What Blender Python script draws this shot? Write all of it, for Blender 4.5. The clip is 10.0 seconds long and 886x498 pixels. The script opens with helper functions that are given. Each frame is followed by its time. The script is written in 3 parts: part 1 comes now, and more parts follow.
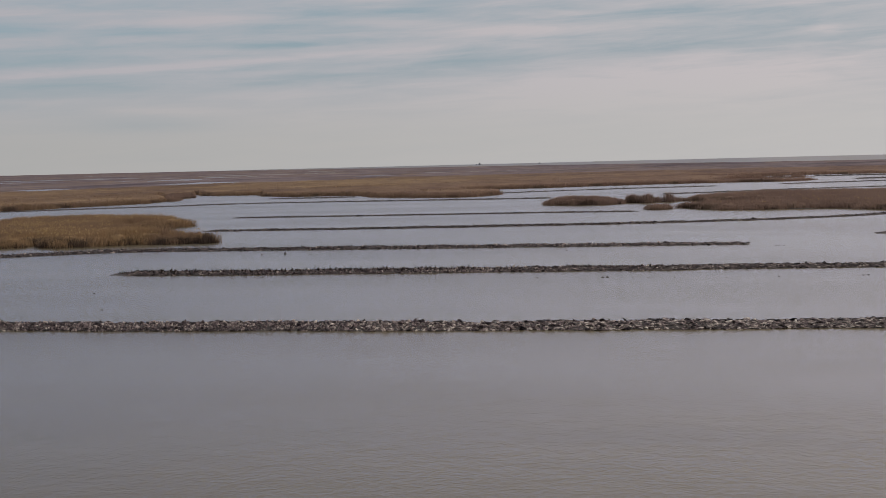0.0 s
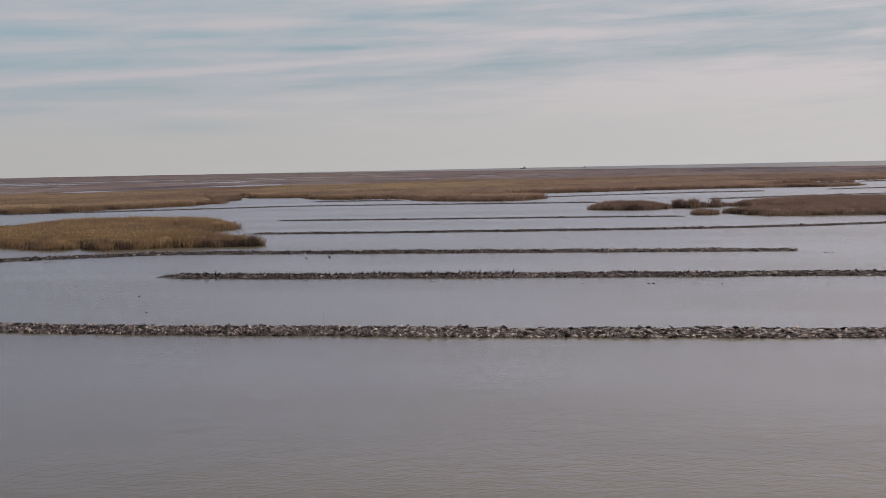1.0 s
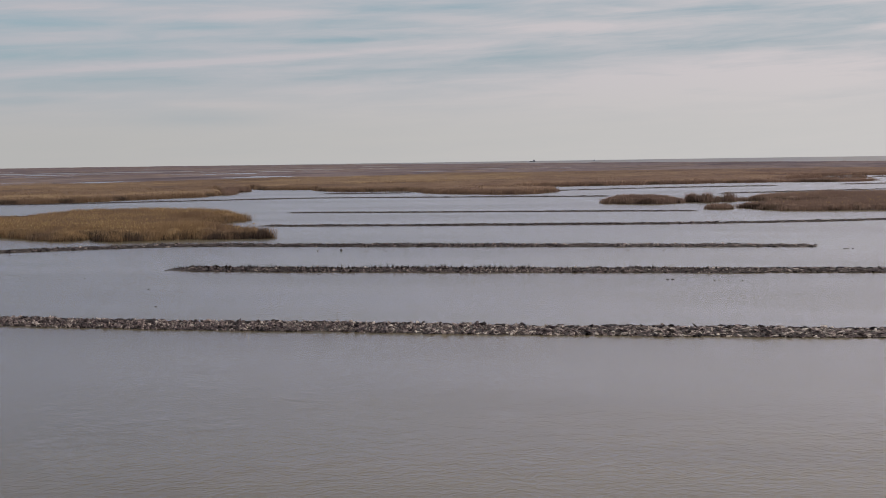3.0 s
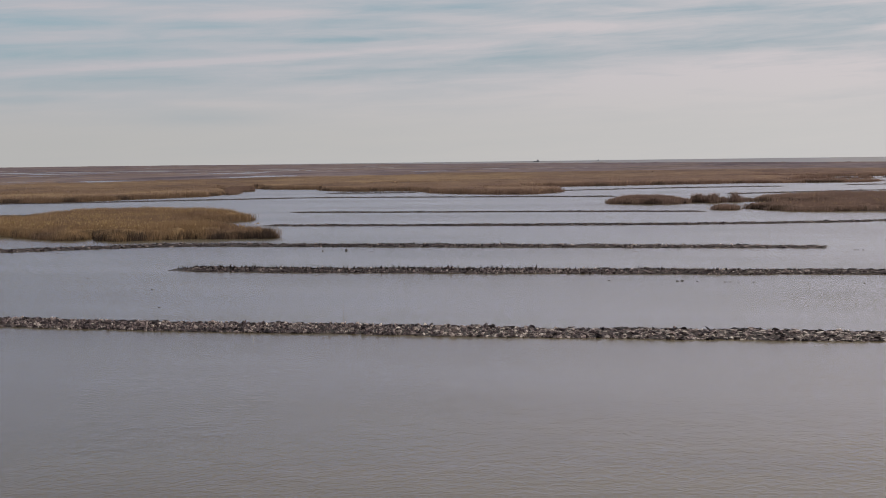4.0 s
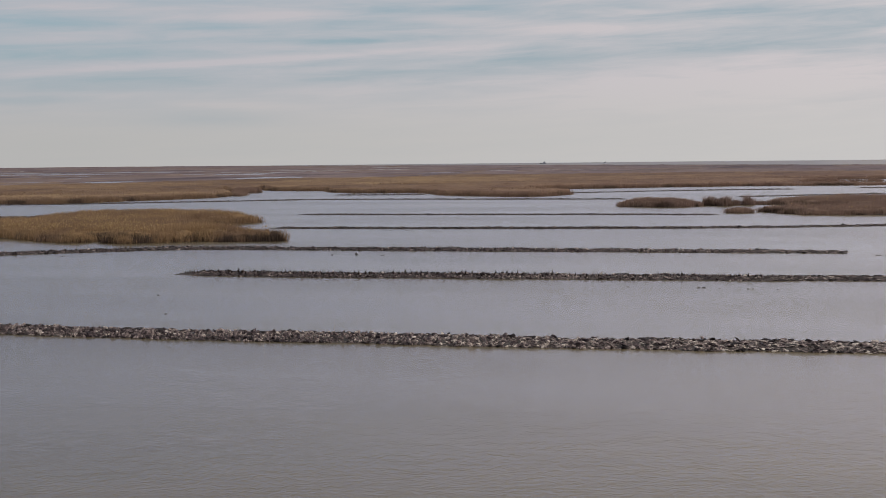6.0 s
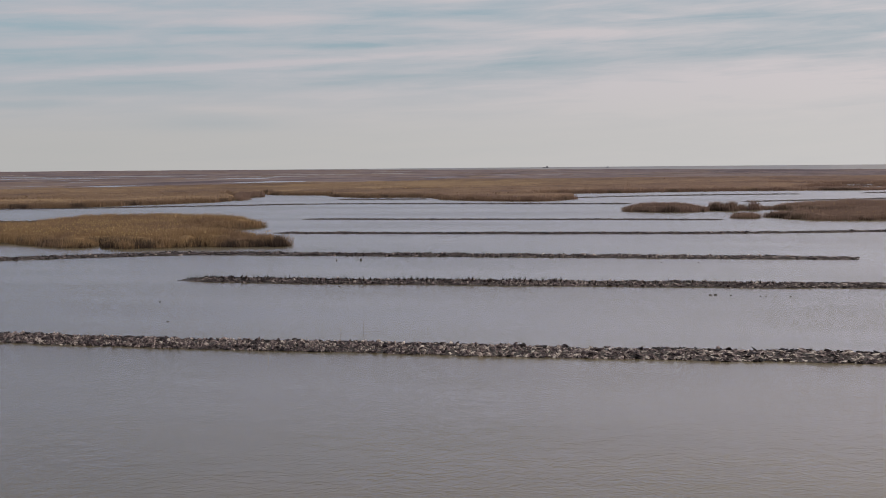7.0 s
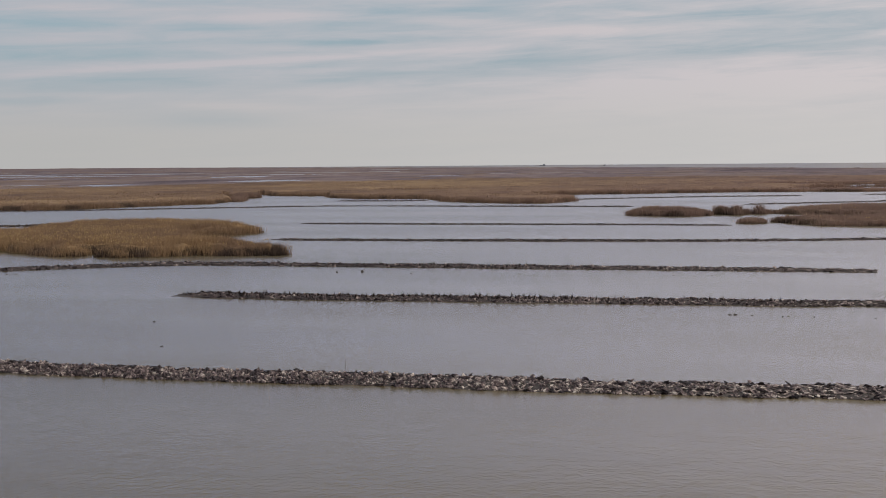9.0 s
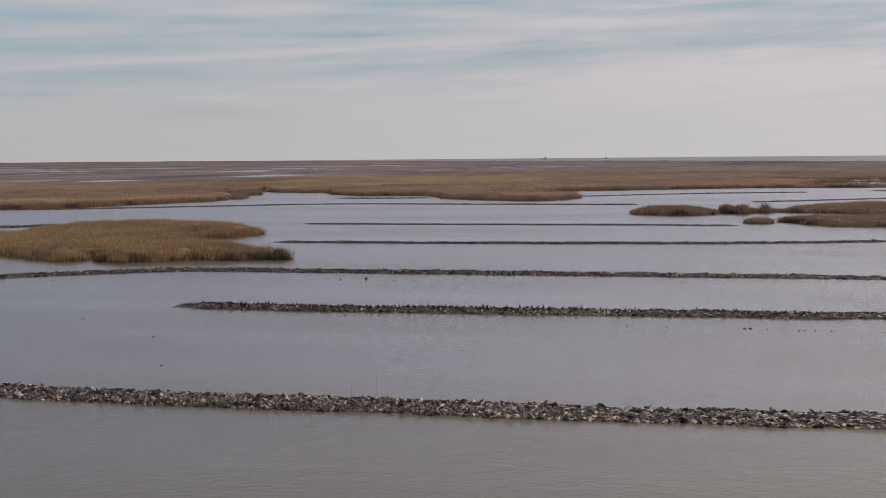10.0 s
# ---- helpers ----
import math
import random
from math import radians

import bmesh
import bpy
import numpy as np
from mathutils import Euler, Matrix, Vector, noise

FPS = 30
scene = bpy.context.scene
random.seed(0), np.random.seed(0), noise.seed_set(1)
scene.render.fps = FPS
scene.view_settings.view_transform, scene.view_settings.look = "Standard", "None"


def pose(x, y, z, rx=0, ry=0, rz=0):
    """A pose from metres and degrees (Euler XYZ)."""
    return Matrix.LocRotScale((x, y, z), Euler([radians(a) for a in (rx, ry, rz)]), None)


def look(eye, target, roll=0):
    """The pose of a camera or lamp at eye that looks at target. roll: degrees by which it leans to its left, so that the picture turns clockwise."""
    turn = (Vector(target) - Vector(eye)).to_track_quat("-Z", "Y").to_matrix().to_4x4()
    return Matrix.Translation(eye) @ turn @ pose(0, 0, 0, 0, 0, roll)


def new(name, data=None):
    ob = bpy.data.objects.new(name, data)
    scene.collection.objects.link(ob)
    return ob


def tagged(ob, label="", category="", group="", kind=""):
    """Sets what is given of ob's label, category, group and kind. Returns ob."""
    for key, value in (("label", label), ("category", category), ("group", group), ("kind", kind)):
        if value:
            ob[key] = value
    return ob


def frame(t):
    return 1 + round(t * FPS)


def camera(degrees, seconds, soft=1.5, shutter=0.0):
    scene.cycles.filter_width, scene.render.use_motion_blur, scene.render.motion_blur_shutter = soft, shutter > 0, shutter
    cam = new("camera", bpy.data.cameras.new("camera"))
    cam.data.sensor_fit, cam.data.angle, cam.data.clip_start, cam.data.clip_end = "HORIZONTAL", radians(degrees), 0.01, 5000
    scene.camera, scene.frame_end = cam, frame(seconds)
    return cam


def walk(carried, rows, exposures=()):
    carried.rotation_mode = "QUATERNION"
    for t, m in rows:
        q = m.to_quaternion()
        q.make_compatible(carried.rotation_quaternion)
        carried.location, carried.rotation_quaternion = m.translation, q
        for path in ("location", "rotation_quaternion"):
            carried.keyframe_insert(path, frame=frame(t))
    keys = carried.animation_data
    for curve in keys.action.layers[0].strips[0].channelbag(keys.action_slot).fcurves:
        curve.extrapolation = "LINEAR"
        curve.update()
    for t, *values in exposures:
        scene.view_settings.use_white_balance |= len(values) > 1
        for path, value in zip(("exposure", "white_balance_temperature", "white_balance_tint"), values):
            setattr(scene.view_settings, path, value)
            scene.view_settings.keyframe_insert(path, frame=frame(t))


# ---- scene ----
# ---- camera ----
cam = camera(36.0, 10.0, soft=0.85)
ROWS = [
    (0.0, 0.00, 0.00, 16.00, 13.450, -3.637, 1.411),
    (0.5, -0.09, 0.48, 16.10, 14.914, -3.579, 1.307),
    (1.0, -0.28, 0.99, 16.14, 15.328, -3.458, 1.175),
    (1.5, -0.64, 1.58, 16.12, 15.547, -3.484, 1.109),
    (2.0, -1.11, 2.31, 16.13, 15.590, -3.640, 0.987),
    (2.5, -1.53, 3.14, 16.14, 15.637, -3.742, 0.899),
    (4.0, -3.00, 5.98, 16.10, 15.864, -3.765, 0.722),
    (4.5, -3.58, 7.03, 16.09, 15.928, -3.758, 0.642),
    (5.0, -4.18, 8.10, 16.10, 15.983, -3.772, 0.587),
    (5.5, -4.79, 9.25, 16.20, 16.057, -3.783, 0.579),
    (5.7, -5.04, 9.73, 16.21, 16.080, -3.745, 0.575),
    (6.8, -6.50, 12.60, 16.26, 16.215, -3.575, 0.512),
    (7.0, -6.79, 13.16, 16.28, 16.223, -3.518, 0.506),
    (7.5, -7.66, 14.81, 16.34, 16.205, -3.564, 0.479),
    (8.0, -8.50, 16.52, 16.67, 16.063, -3.609, 0.440),
    (8.5, -9.31, 18.31, 17.35, 16.032, -3.638, 0.424),
    (9.0, -10.16, 20.14, 18.20, 16.072, -3.637, 0.440),
    (9.5, -11.02, 22.04, 19.17, 16.187, -3.809, 0.482),
    (10.0, -11.98, 24.07, 20.20, 16.116, -3.941, 0.502),
]
walk(cam, [(t, pose(x, y, z, 90 + pitch, roll, yaw)) for t, x, y, z, yaw, pitch, roll in ROWS],
     [(0.0, -0.18), (0.5, -0.12), (1.0, -0.04), (1.5, 0.0), (10.0, 0.0)])

# ---- node helpers ----
SUN_AZIMUTH, SUN_ELEVATION = 98.0, 38.0   # degrees clockwise from +y, degrees up


class Nodes:
    """A node tree with short calls; values are numbers, tuples or sockets."""

    def __init__(self, tree):
        self.tree = tree
        tree.nodes.clear()

    def add(self, kind, **props):
        n = self.tree.nodes.new(kind)
        for k, v in props.items():
            setattr(n, k, v)
        return n

    def put(self, socket, v):
        if isinstance(v, bpy.types.NodeSocket):
            self.tree.links.new(v, socket)
        elif v is not None:
            socket.default_value = v

    def math(self, op, a, b=None, c=None, clamp=False):
        n = self.add("ShaderNodeMath", operation=op, use_clamp=clamp)
        for i, v in enumerate((a, b, c)):
            self.put(n.inputs[i], v)
        return n.outputs[0]

    def combine(self, x, y, z):
        n = self.add("ShaderNodeCombineXYZ")
        for i, v in enumerate((x, y, z)):
            self.put(n.inputs[i], v)
        return n.outputs[0]

    def noise(self, vector, scale, detail=4, rough=0.55, distortion=0.0):
        n = self.add("ShaderNodeTexNoise")
        self.put(n.inputs["Vector"], vector)
        for k, v in (("Scale", scale), ("Detail", detail), ("Roughness", rough), ("Distortion", distortion)):
            n.inputs[k].default_value = v
        return n.outputs["Fac"]

    def ramp(self, fac, stops):
        n = self.add("ShaderNodeValToRGB")
        els = n.color_ramp.elements
        while len(els) < len(stops):
            els.new(0.5)
        for e, (p, c) in zip(els, stops):
            e.position, e.color = p, (*c, 1)
        self.put(n.inputs[0], fac)
        return n.outputs[0]

    def mix(self, fac, a, b, blend="MIX"):
        n = self.add("ShaderNodeMix", data_type="RGBA", blend_type=blend)
        for i, v in ((0, fac), (6, a), (7, b)):
            self.put(n.inputs[i], (*v, 1) if isinstance(v, tuple) else v)
        return n.outputs[2]

    def mapped(self, vector, scale, rotation=0.0):
        n = self.add("ShaderNodeMapping")
        self.put(n.inputs["Vector"], vector)
        n.inputs["Scale"].default_value = scale
        n.inputs["Rotation"].default_value = (0, 0, radians(rotation))
        return n.outputs[0]

    def range(self, v, a, b, lo=0.0, hi=1.0):
        n = self.add("ShaderNodeMapRange", interpolation_type="SMOOTHSTEP")
        for i, x in enumerate((v, a, b, lo, hi)):
            self.put(n.inputs[i], x)
        return n.outputs[0]

    def bump(self, height, strength, distance):
        n = self.add("ShaderNodeBump")
        self.put(n.inputs["Height"], height)
        n.inputs["Strength"].default_value, n.inputs["Distance"].default_value = strength, distance
        return n.outputs[0]


# ---- sky ----
world = bpy.data.worlds.new("sky")
scene.world = world
world.use_nodes = True
W = Nodes(world.node_tree)
heading = W.add("ShaderNodeTexCoord").outputs["Generated"]
split = W.add("ShaderNodeSeparateXYZ")
W.put(split.inputs[0], heading)
az = W.math("ARCTAN2", split.outputs[0], split.outputs[1])
el = W.math("ARCSINE", split.outputs[2])
sky = W.add("ShaderNodeTexSky", sky_type="NISHITA", sun_disc=False, sun_elevation=radians(SUN_ELEVATION),
            sun_rotation=radians(SUN_AZIMUTH), altitude=0, air_density=1.2, dust_density=2.5, ozone_density=2.0)
streak_space = W.combine(W.math("MULTIPLY", az, 5.0), W.math("MULTIPLY_ADD", az, -3.5, W.math("MULTIPLY", el, 60.0)), 0.0)
fine_space = W.combine(W.math("MULTIPLY", az, 13.0), W.math("MULTIPLY_ADD", az, -5.0, W.math("MULTIPLY", el, 130.0)), 3.0)
broad = W.noise(streak_space, 1.0, 5, 0.6, 0.6)
fine = W.noise(fine_space, 1.0, 5, 0.62, 0.5)
bend = W.math("MULTIPLY_ADD", W.math("SUBTRACT", broad, 0.5), 0.007, el)
# streaks of the cloud sheet: azimuth, elevation, slope, half length, half width, thickness (negative: blue gap)
STREAKS = [
    (-0.529, 0.1088, 0.000, 0.070, 0.0041, 0.50),
    (-0.406, 0.1055, 0.020, 0.070, 0.0037, 0.40),
    (-0.418, 0.0734, 0.057, 0.176, 0.0033, 0.60),
    (-0.541, 0.0870, 0.020, 0.070, 0.0033, 0.30),
    (-0.254, 0.0999, -0.050, 0.066, 0.0041, 0.30),
    (-0.152, 0.0940, 0.000, 0.135, 0.0037, 0.40),
    (-0.139, 0.1054, 0.000, 0.025, 0.0017, 0.30),
    (-0.070, 0.0567, 0.030, 0.156, 0.0157, 0.45),
    (0.012, 0.1065, 0.000, 0.037, 0.0033, 0.40),
    (-0.373, 0.0667, 0.050, 0.037, 0.0025, 0.30),
    (-0.439, 0.0417, -0.020, 0.041, 0.0025, 0.22),
    (-0.357, 0.0512, 0.000, 0.061, 0.0050, 0.15),
    (-0.549, 0.0490, 0.000, 0.053, 0.0021, 0.18),
    (0.037, 0.0868, 0.000, 0.016, 0.0033, 0.30),
    (-0.574, 0.0997, 0.000, 0.057, 0.0029, -0.55),
    (-0.349, 0.0876, 0.020, 0.045, 0.0021, -0.55),
    (-0.209, 0.0726, 0.050, 0.053, 0.0041, -0.40),
    (-0.570, 0.0761, 0.030, 0.066, 0.0037, -0.40),
    (-0.521, 0.0570, 0.030, 0.098, 0.0066, -0.35),
    (-0.451, 0.0315, 0.000, 0.049, 0.0058, -0.25),
    (-0.590, 0.0452, 0.000, 0.049, 0.0033, -0.30),
    (-0.049, 0.0793, 0.020, 0.107, 0.0033, -0.30),
    (-0.295, 0.1094, 0.000, 0.061, 0.0025, -0.35),
    (-0.049, 0.1046, 0.000, 0.061, 0.0033, -0.35),
    (-0.324, 0.0633, 0.080, 0.070, 0.0033, -0.25),
    (-0.447, 0.0977, 0.000, 0.037, 0.0025, -0.30),
    (-0.467, 0.0875, 0.030, 0.061, 0.0029, -0.30),
    (-0.119, 0.0593, -0.100, 0.025, 0.0017, -0.20),
    (-0.480, 0.1261, 0.000, 0.107, 0.0037, -0.30),
    (-0.234, 0.1213, 0.020, 0.098, 0.0033, 0.30),
]
cover = W.math("ADD", W.range(el, 0.02, 0.08, 0.95, 0.50), W.math("MULTIPLY", W.math("SUBTRACT", broad, 0.5), W.range(el, 0.02, 0.08, 0.1, 0.8)))
cover = W.math("ADD", cover, W.math("MULTIPLY", W.math("SUBTRACT", fine, 0.5), W.range(el, 0.02, 0.08, 0.12, 1.25)))
for a0, e0, slope, half, wide, thick in STREAKS:
    along = W.math("SUBTRACT", az, a0)
    off = W.math("DIVIDE", W.math("SUBTRACT", W.math("SUBTRACT", bend, e0), W.math("MULTIPLY", along, slope)), wide)
    way = W.math("DIVIDE", along, half)
    fall = W.math("POWER", 2.718, W.math("MULTIPLY", W.math("ADD", W.math("MULTIPLY", off, off), W.math("MULTIPLY", way, way)), -1.0))
    cover = W.math("MULTIPLY_ADD", fall, thick, cover)
cover = W.math("MINIMUM", W.math("MAXIMUM", cover, 0.0), 1.0)
blue = W.mix(0.75, W.mix(1.0, sky.outputs[0], (0.10, 0.10, 0.10), "MULTIPLY"), (0.325, 0.425, 0.50))
cloud = W.mix(W.range(az, -0.7, 0.25), (0.485, 0.475, 0.51), (0.64, 0.59, 0.60))
haze = W.mix(W.range(az, -0.7, 0.25), (0.465, 0.457, 0.447), (0.605, 0.582, 0.572))
white = W.mix(W.range(el, 0.012, 0.075), haze, cloud)
# added unseen lilac-blue band that brightens the water, stronger towards the veiled sun, dimmer above
aloft = W.mix(W.range(az, -0.75, 0.45), (0.97, 1.12, 1.78), (2.42, 2.39, 3.20))
aloft = W.mix(W.range(el, 0.147, 0.225, 0.0, 1.0), aloft, W.mix(1.0, aloft, (0.25, 0.24, 0.178), "MULTIPLY"))
back = W.add("ShaderNodeBackground")
W.put(back.inputs[0], W.mix(W.range(el, 0.120, 0.154, 0.0, 0.92), W.mix(cover, blue, white), aloft))
back.inputs[1].default_value = 1.0
W.put(W.add("ShaderNodeOutputWorld").inputs[0], back.outputs[0])

# ---- sun, veiled by thin cloud ----
lamp = bpy.data.lights.new("sun", "SUN")
lamp.energy, lamp.angle, lamp.color = 2.45, radians(4), (1.0, 0.93, 0.82)
sun = new("sun", lamp)
a, e = radians(SUN_AZIMUTH), radians(SUN_ELEVATION)
sun.matrix_world = look((Vector((math.sin(a) * math.cos(e), math.cos(a) * math.cos(e), math.sin(e))) * 300), (0, 0, 0))


# ---- materials ----
def material(name, build):
    m = bpy.data.materials.new(name)
    m.use_nodes = True
    n = Nodes(m.node_tree)
    surface = build(n)
    n.put(n.add("ShaderNodeOutputMaterial").inputs[0], surface)
    return m


def principled(n, colour, rough, normal=None, ior=1.45, specular=None):
    b = n.add("ShaderNodeBsdfPrincipled")
    n.put(b.inputs["Base Color"], (*colour, 1) if isinstance(colour, tuple) else colour)
    n.put(b.inputs["Roughness"], rough)
    n.put(b.inputs["IOR"], ior)
    n.put(b.inputs["Normal"], normal)
    n.put(b.inputs["Specular IOR Level"], specular)
    return b.outputs[0]


def place(n):
    return n.add("ShaderNodeNewGeometry").outputs["Position"]


def water_surface(n):
    """Silty water with small wind ripples, rougher in patches."""
    p = place(n)
    silt = n.noise(n.mapped(p, (0.012, 0.03, 1)), 1.0, 4, 0.55, 0.5)
    swirl = n.noise(n.mapped(p, (0.10, 0.25, 1)), 1.0, 4, 0.6)
    axes = n.add("ShaderNodeSeparateXYZ")
    n.put(axes.inputs[0], p)
    side_tone = n.range(axes.outputs[0], -75.0, 15.0, -0.30, 0.30)   # darker towards -x, paler towards +x
    colour = n.mix(n.math("ADD", side_tone, n.math("MULTIPLY_ADD", swirl, 0.3, n.math("MULTIPLY", silt, 0.7)), clamp=True), (0.073, 0.058, 0.034), (0.147, 0.117, 0.069))
    swell = n.noise(n.mapped(p, (0.55, 0.40, 1), 8), 1.0, 3, 0.55)
    ripple = n.noise(n.mapped(p, (2.7, 1.9, 1), -12), 1.0, 4, 0.62)
    chop = n.noise(n.mapped(p, (9.0, 6.0, 1), 14), 1.0, 2, 0.6)
    wind = n.range(n.noise(n.mapped(p, (0.008, 0.022, 1), 4), 1.0, 3, 0.55), 0.33, 0.70)
    wave = n.math("MULTIPLY_ADD", chop, 0.085, n.math("MULTIPLY_ADD", swell, 0.55, n.math("MULTIPLY", ripple, 0.36)))
    wave = n.math("MULTIPLY", wave, n.math("MULTIPLY_ADD", wind, 0.18, 0.76))
    rough = n.math("ADD", n.math("MULTIPLY_ADD", wind, 0.035, 0.235), n.range(axes.outputs[1], 1900.0, 2700.0, 0.0, 0.11))   # choppy open sea
    return principled(n, colour, rough, n.bump(wave, 0.46, 0.19), 1.333)


def reed_surface(shades, patch, east=False):
    """Dry reed: every blade its own tone, with wide patches of another."""
    def build(n):
        p = place(n)
        g = n.add("ShaderNodeNewGeometry")
        each = n.ramp(g.outputs["Random Per Island"], [(0.0, shades[0]), (0.45, shades[1]), (1.0, shades[2])])
        wide = n.noise(n.mapped(p, (0.05, 0.035, 0.05)), 1.0, 4, 0.6)
        near = n.noise(n.mapped(p, (0.7, 0.5, 0.4)), 1.0, 3, 0.65)
        colour = n.mix(n.range(wide, 0.40, 0.62), each, n.mix(0.75, each, patch))
        colour = n.mix(n.range(near, 0.3, 0.75, 0.0, 0.55), colour, n.mix(1.0, colour, (1.35, 1.3, 1.2), "MULTIPLY"))
        if east:
            colour = n.mix(1.0, colour, east_tone(n, p), "MULTIPLY")
        face = n.add("ShaderNodeBsdfDiffuse")
        n.put(face.inputs[0], colour)
        glow = n.add("ShaderNodeBsdfTranslucent")
        n.put(glow.inputs[0], colour)
        m = n.add("ShaderNodeMixShader")
        m.inputs[0].default_value = 0.48
        n.put(m.inputs[1], face.outputs[0])
        n.put(m.inputs[2], glow.outputs[0])
        return m.outputs[0]
    return build


def east_tone(n, p):
    """Golden reed in the west of the marsh, rustier reed in the east."""
    axes = n.add("ShaderNodeSeparateXYZ")
    n.put(axes.inputs[0], p)
    share = n.math("ADD", n.range(axes.outputs[0], -330.0, -40.0), n.math("MULTIPLY_ADD", n.noise(n.mapped(p, (0.015, 0.01, 1)), 1.0, 3), 0.6, -0.3), clamp=True)
    return n.mix(share, (1.06, 1.045, 0.97), (1.0, 0.965, 1.03))


def canopy_surface(n):
    """The closed top of wide marsh: tawny reed near the water, low grass farther off with haze painted in as purple, in
    drawn-out patches.
    """
    p = place(n)
    zone = n.add("ShaderNodeAttribute", attribute_name="low_grass").outputs["Fac"]
    wide = n.noise(n.mapped(p, (0.010, 0.004, 1), 10), 1.0, 5, 0.6, 0.4)
    mid = n.noise(n.mapped(p, (0.06, 0.025, 1), -6), 1.0, 4, 0.6)
    grain = n.noise(n.mapped(p, (0.9, 0.25, 0.6)), 1.0, 3, 0.7)
    tall = n.ramp(n.math("MULTIPLY_ADD", mid, 0.4, n.math("MULTIPLY", wide, 0.6)),
                  [(0.38, (0.116, 0.077, 0.062)), (0.5, (0.178, 0.119, 0.084)), (0.60, (0.245, 0.170, 0.108))])
    # low grass brown, pushed to purple to paint distance haze into the colour
    low = n.ramp(n.math("MULTIPLY_ADD", mid, 0.45, n.math("MULTIPLY", wide, 0.55)),
                 [(0.38, (0.092, 0.071, 0.084)), (0.47, (0.150, 0.117, 0.129)), (0.55, (0.20, 0.157, 0.163)), (0.63, (0.268, 0.212, 0.198))])
    drift = n.noise(n.mapped(p, (0.0045, 0.0017, 1), 6), 1.0, 4, 0.6, 0.6)
    low = n.mix(n.range(drift, 0.50, 0.60), low, n.mix(0.35, low, (0.225, 0.165, 0.118)))
    low = n.mix(n.range(drift, 0.47, 0.38), low, n.mix(1.0, low, (0.62, 0.60, 0.64), "MULTIPLY"))
    colour = n.mix(zone, n.mix(1.0, tall, east_tone(n, p), "MULTIPLY"), low)
    colour = n.mix(n.range(grain, 0.3, 0.7, 0.0, 0.7), colour, n.mix(1.0, colour, (0.66, 0.64, 0.64), "MULTIPLY"))
    return principled(n, colour, 0.9, n.bump(grain, 0.5, 0.5), 1.45, 0.1)


def mud_surface(pick, wetness=0.0):
    """Dug mud: near-black wet lumps, grey-brown ones and pale dried ones."""
    def build(n):
        if pick == "object":
            r = n.add("ShaderNodeObjectInfo").outputs["Random"]
        else:
            r = n.add("ShaderNodeNewGeometry").outputs["Random Per Island"]
        p = place(n)
        grain = n.noise(n.mapped(p, (7, 7, 9)), 1.0, 5, 0.72)
        stain = n.noise(n.mapped(p, (1.3, 1.3, 1.8)), 1.0, 3, 0.6)
        axes = n.add("ShaderNodeSeparateXYZ")
        n.put(axes.inputs[0], p)
        r = n.math("ADD", n.math("MULTIPLY_ADD", r, 0.55, 0.15), n.range(axes.outputs[0], -90.0, -5.0, -0.115, 0.045))   # darker towards -x, paler towards +x
        f = n.math("ADD", r, n.math("MULTIPLY_ADD", grain, 1.0, n.math("MULTIPLY_ADD", stain, 1.7, -1.215 - wetness)))
        colour = n.ramp(f, [(0.0, (0.016, 0.012, 0.013)), (0.30, (0.045, 0.034, 0.037)), (0.46, (0.128, 0.099, 0.102)),
                            (0.64, (0.220, 0.175, 0.166)), (0.80, (0.36, 0.308, 0.280)), (1.0, (0.60, 0.535, 0.48))])
        return principled(n, colour, n.range(f, 0.1, 0.6, 0.45, 0.9), n.bump(grain, 0.9, 0.16), 1.45, 0.18)
    return build


def bank_surface(n):
    p = place(n)
    grain = n.noise(n.mapped(p, (4, 4, 4)), 1.0, 5, 0.65)
    stain = n.noise(n.mapped(p, (0.5, 0.5, 1)), 1.0, 3, 0.6)
    colour = n.ramp(n.math("MULTIPLY_ADD", grain, 0.6, n.math("MULTIPLY", stain, 0.4)),
                    [(0.35, (0.026, 0.021, 0.020)), (0.55, (0.058, 0.047, 0.043)), (0.72, (0.12, 0.10, 0.088))])
    return principled(n, colour, 0.6, n.bump(grain, 0.8, 0.12))


def paint_surface(tone):
    def build(n):
        p = place(n)
        rust = n.noise(p, 0.4, 4)
        return principled(n, n.mix(n.range(rust, 0.5, 0.8, 0, 0.6), tone, (0.12, 0.09, 0.08)), 0.6)
    return build


WATER = material("silty_water", water_surface)
REED_GOLD = material("golden_reed", reed_surface([(0.268, 0.180, 0.110), (0.308, 0.209, 0.124), (0.358, 0.252, 0.147)], (0.21, 0.143, 0.106)))
REED_BROWN = material("brown_reed", reed_surface([(0.232, 0.162, 0.134), (0.265, 0.187, 0.152), (0.305, 0.220, 0.175)], (0.212, 0.148, 0.127)))
# stalk brown, darkened so that hollows in the reed rim read as shaded
STALK = material("reed_stalk", reed_surface([(0.080, 0.058, 0.049), (0.120, 0.088, 0.070), (0.21, 0.156, 0.112)], (0.095, 0.069, 0.058)))
REED_MARSH = material("marsh_reed", reed_surface([(0.190, 0.132, 0.100), (0.225, 0.157, 0.115), (0.27, 0.193, 0.138)], (0.195, 0.136, 0.106), True))
# near-black stems: the shade inside the reed painted as blade colour
SHADE_STEM = material("shade_stem", reed_surface([(0.028, 0.020, 0.018), (0.048, 0.035, 0.030), (0.11, 0.082, 0.06)], (0.036, 0.027, 0.023)))
PLUME = material("seed_head", reed_surface([(0.34, 0.235, 0.11), (0.42, 0.30, 0.15), (0.52, 0.40, 0.24)], (0.36, 0.25, 0.13)))
CANOPY = material("marsh_canopy", canopy_surface)
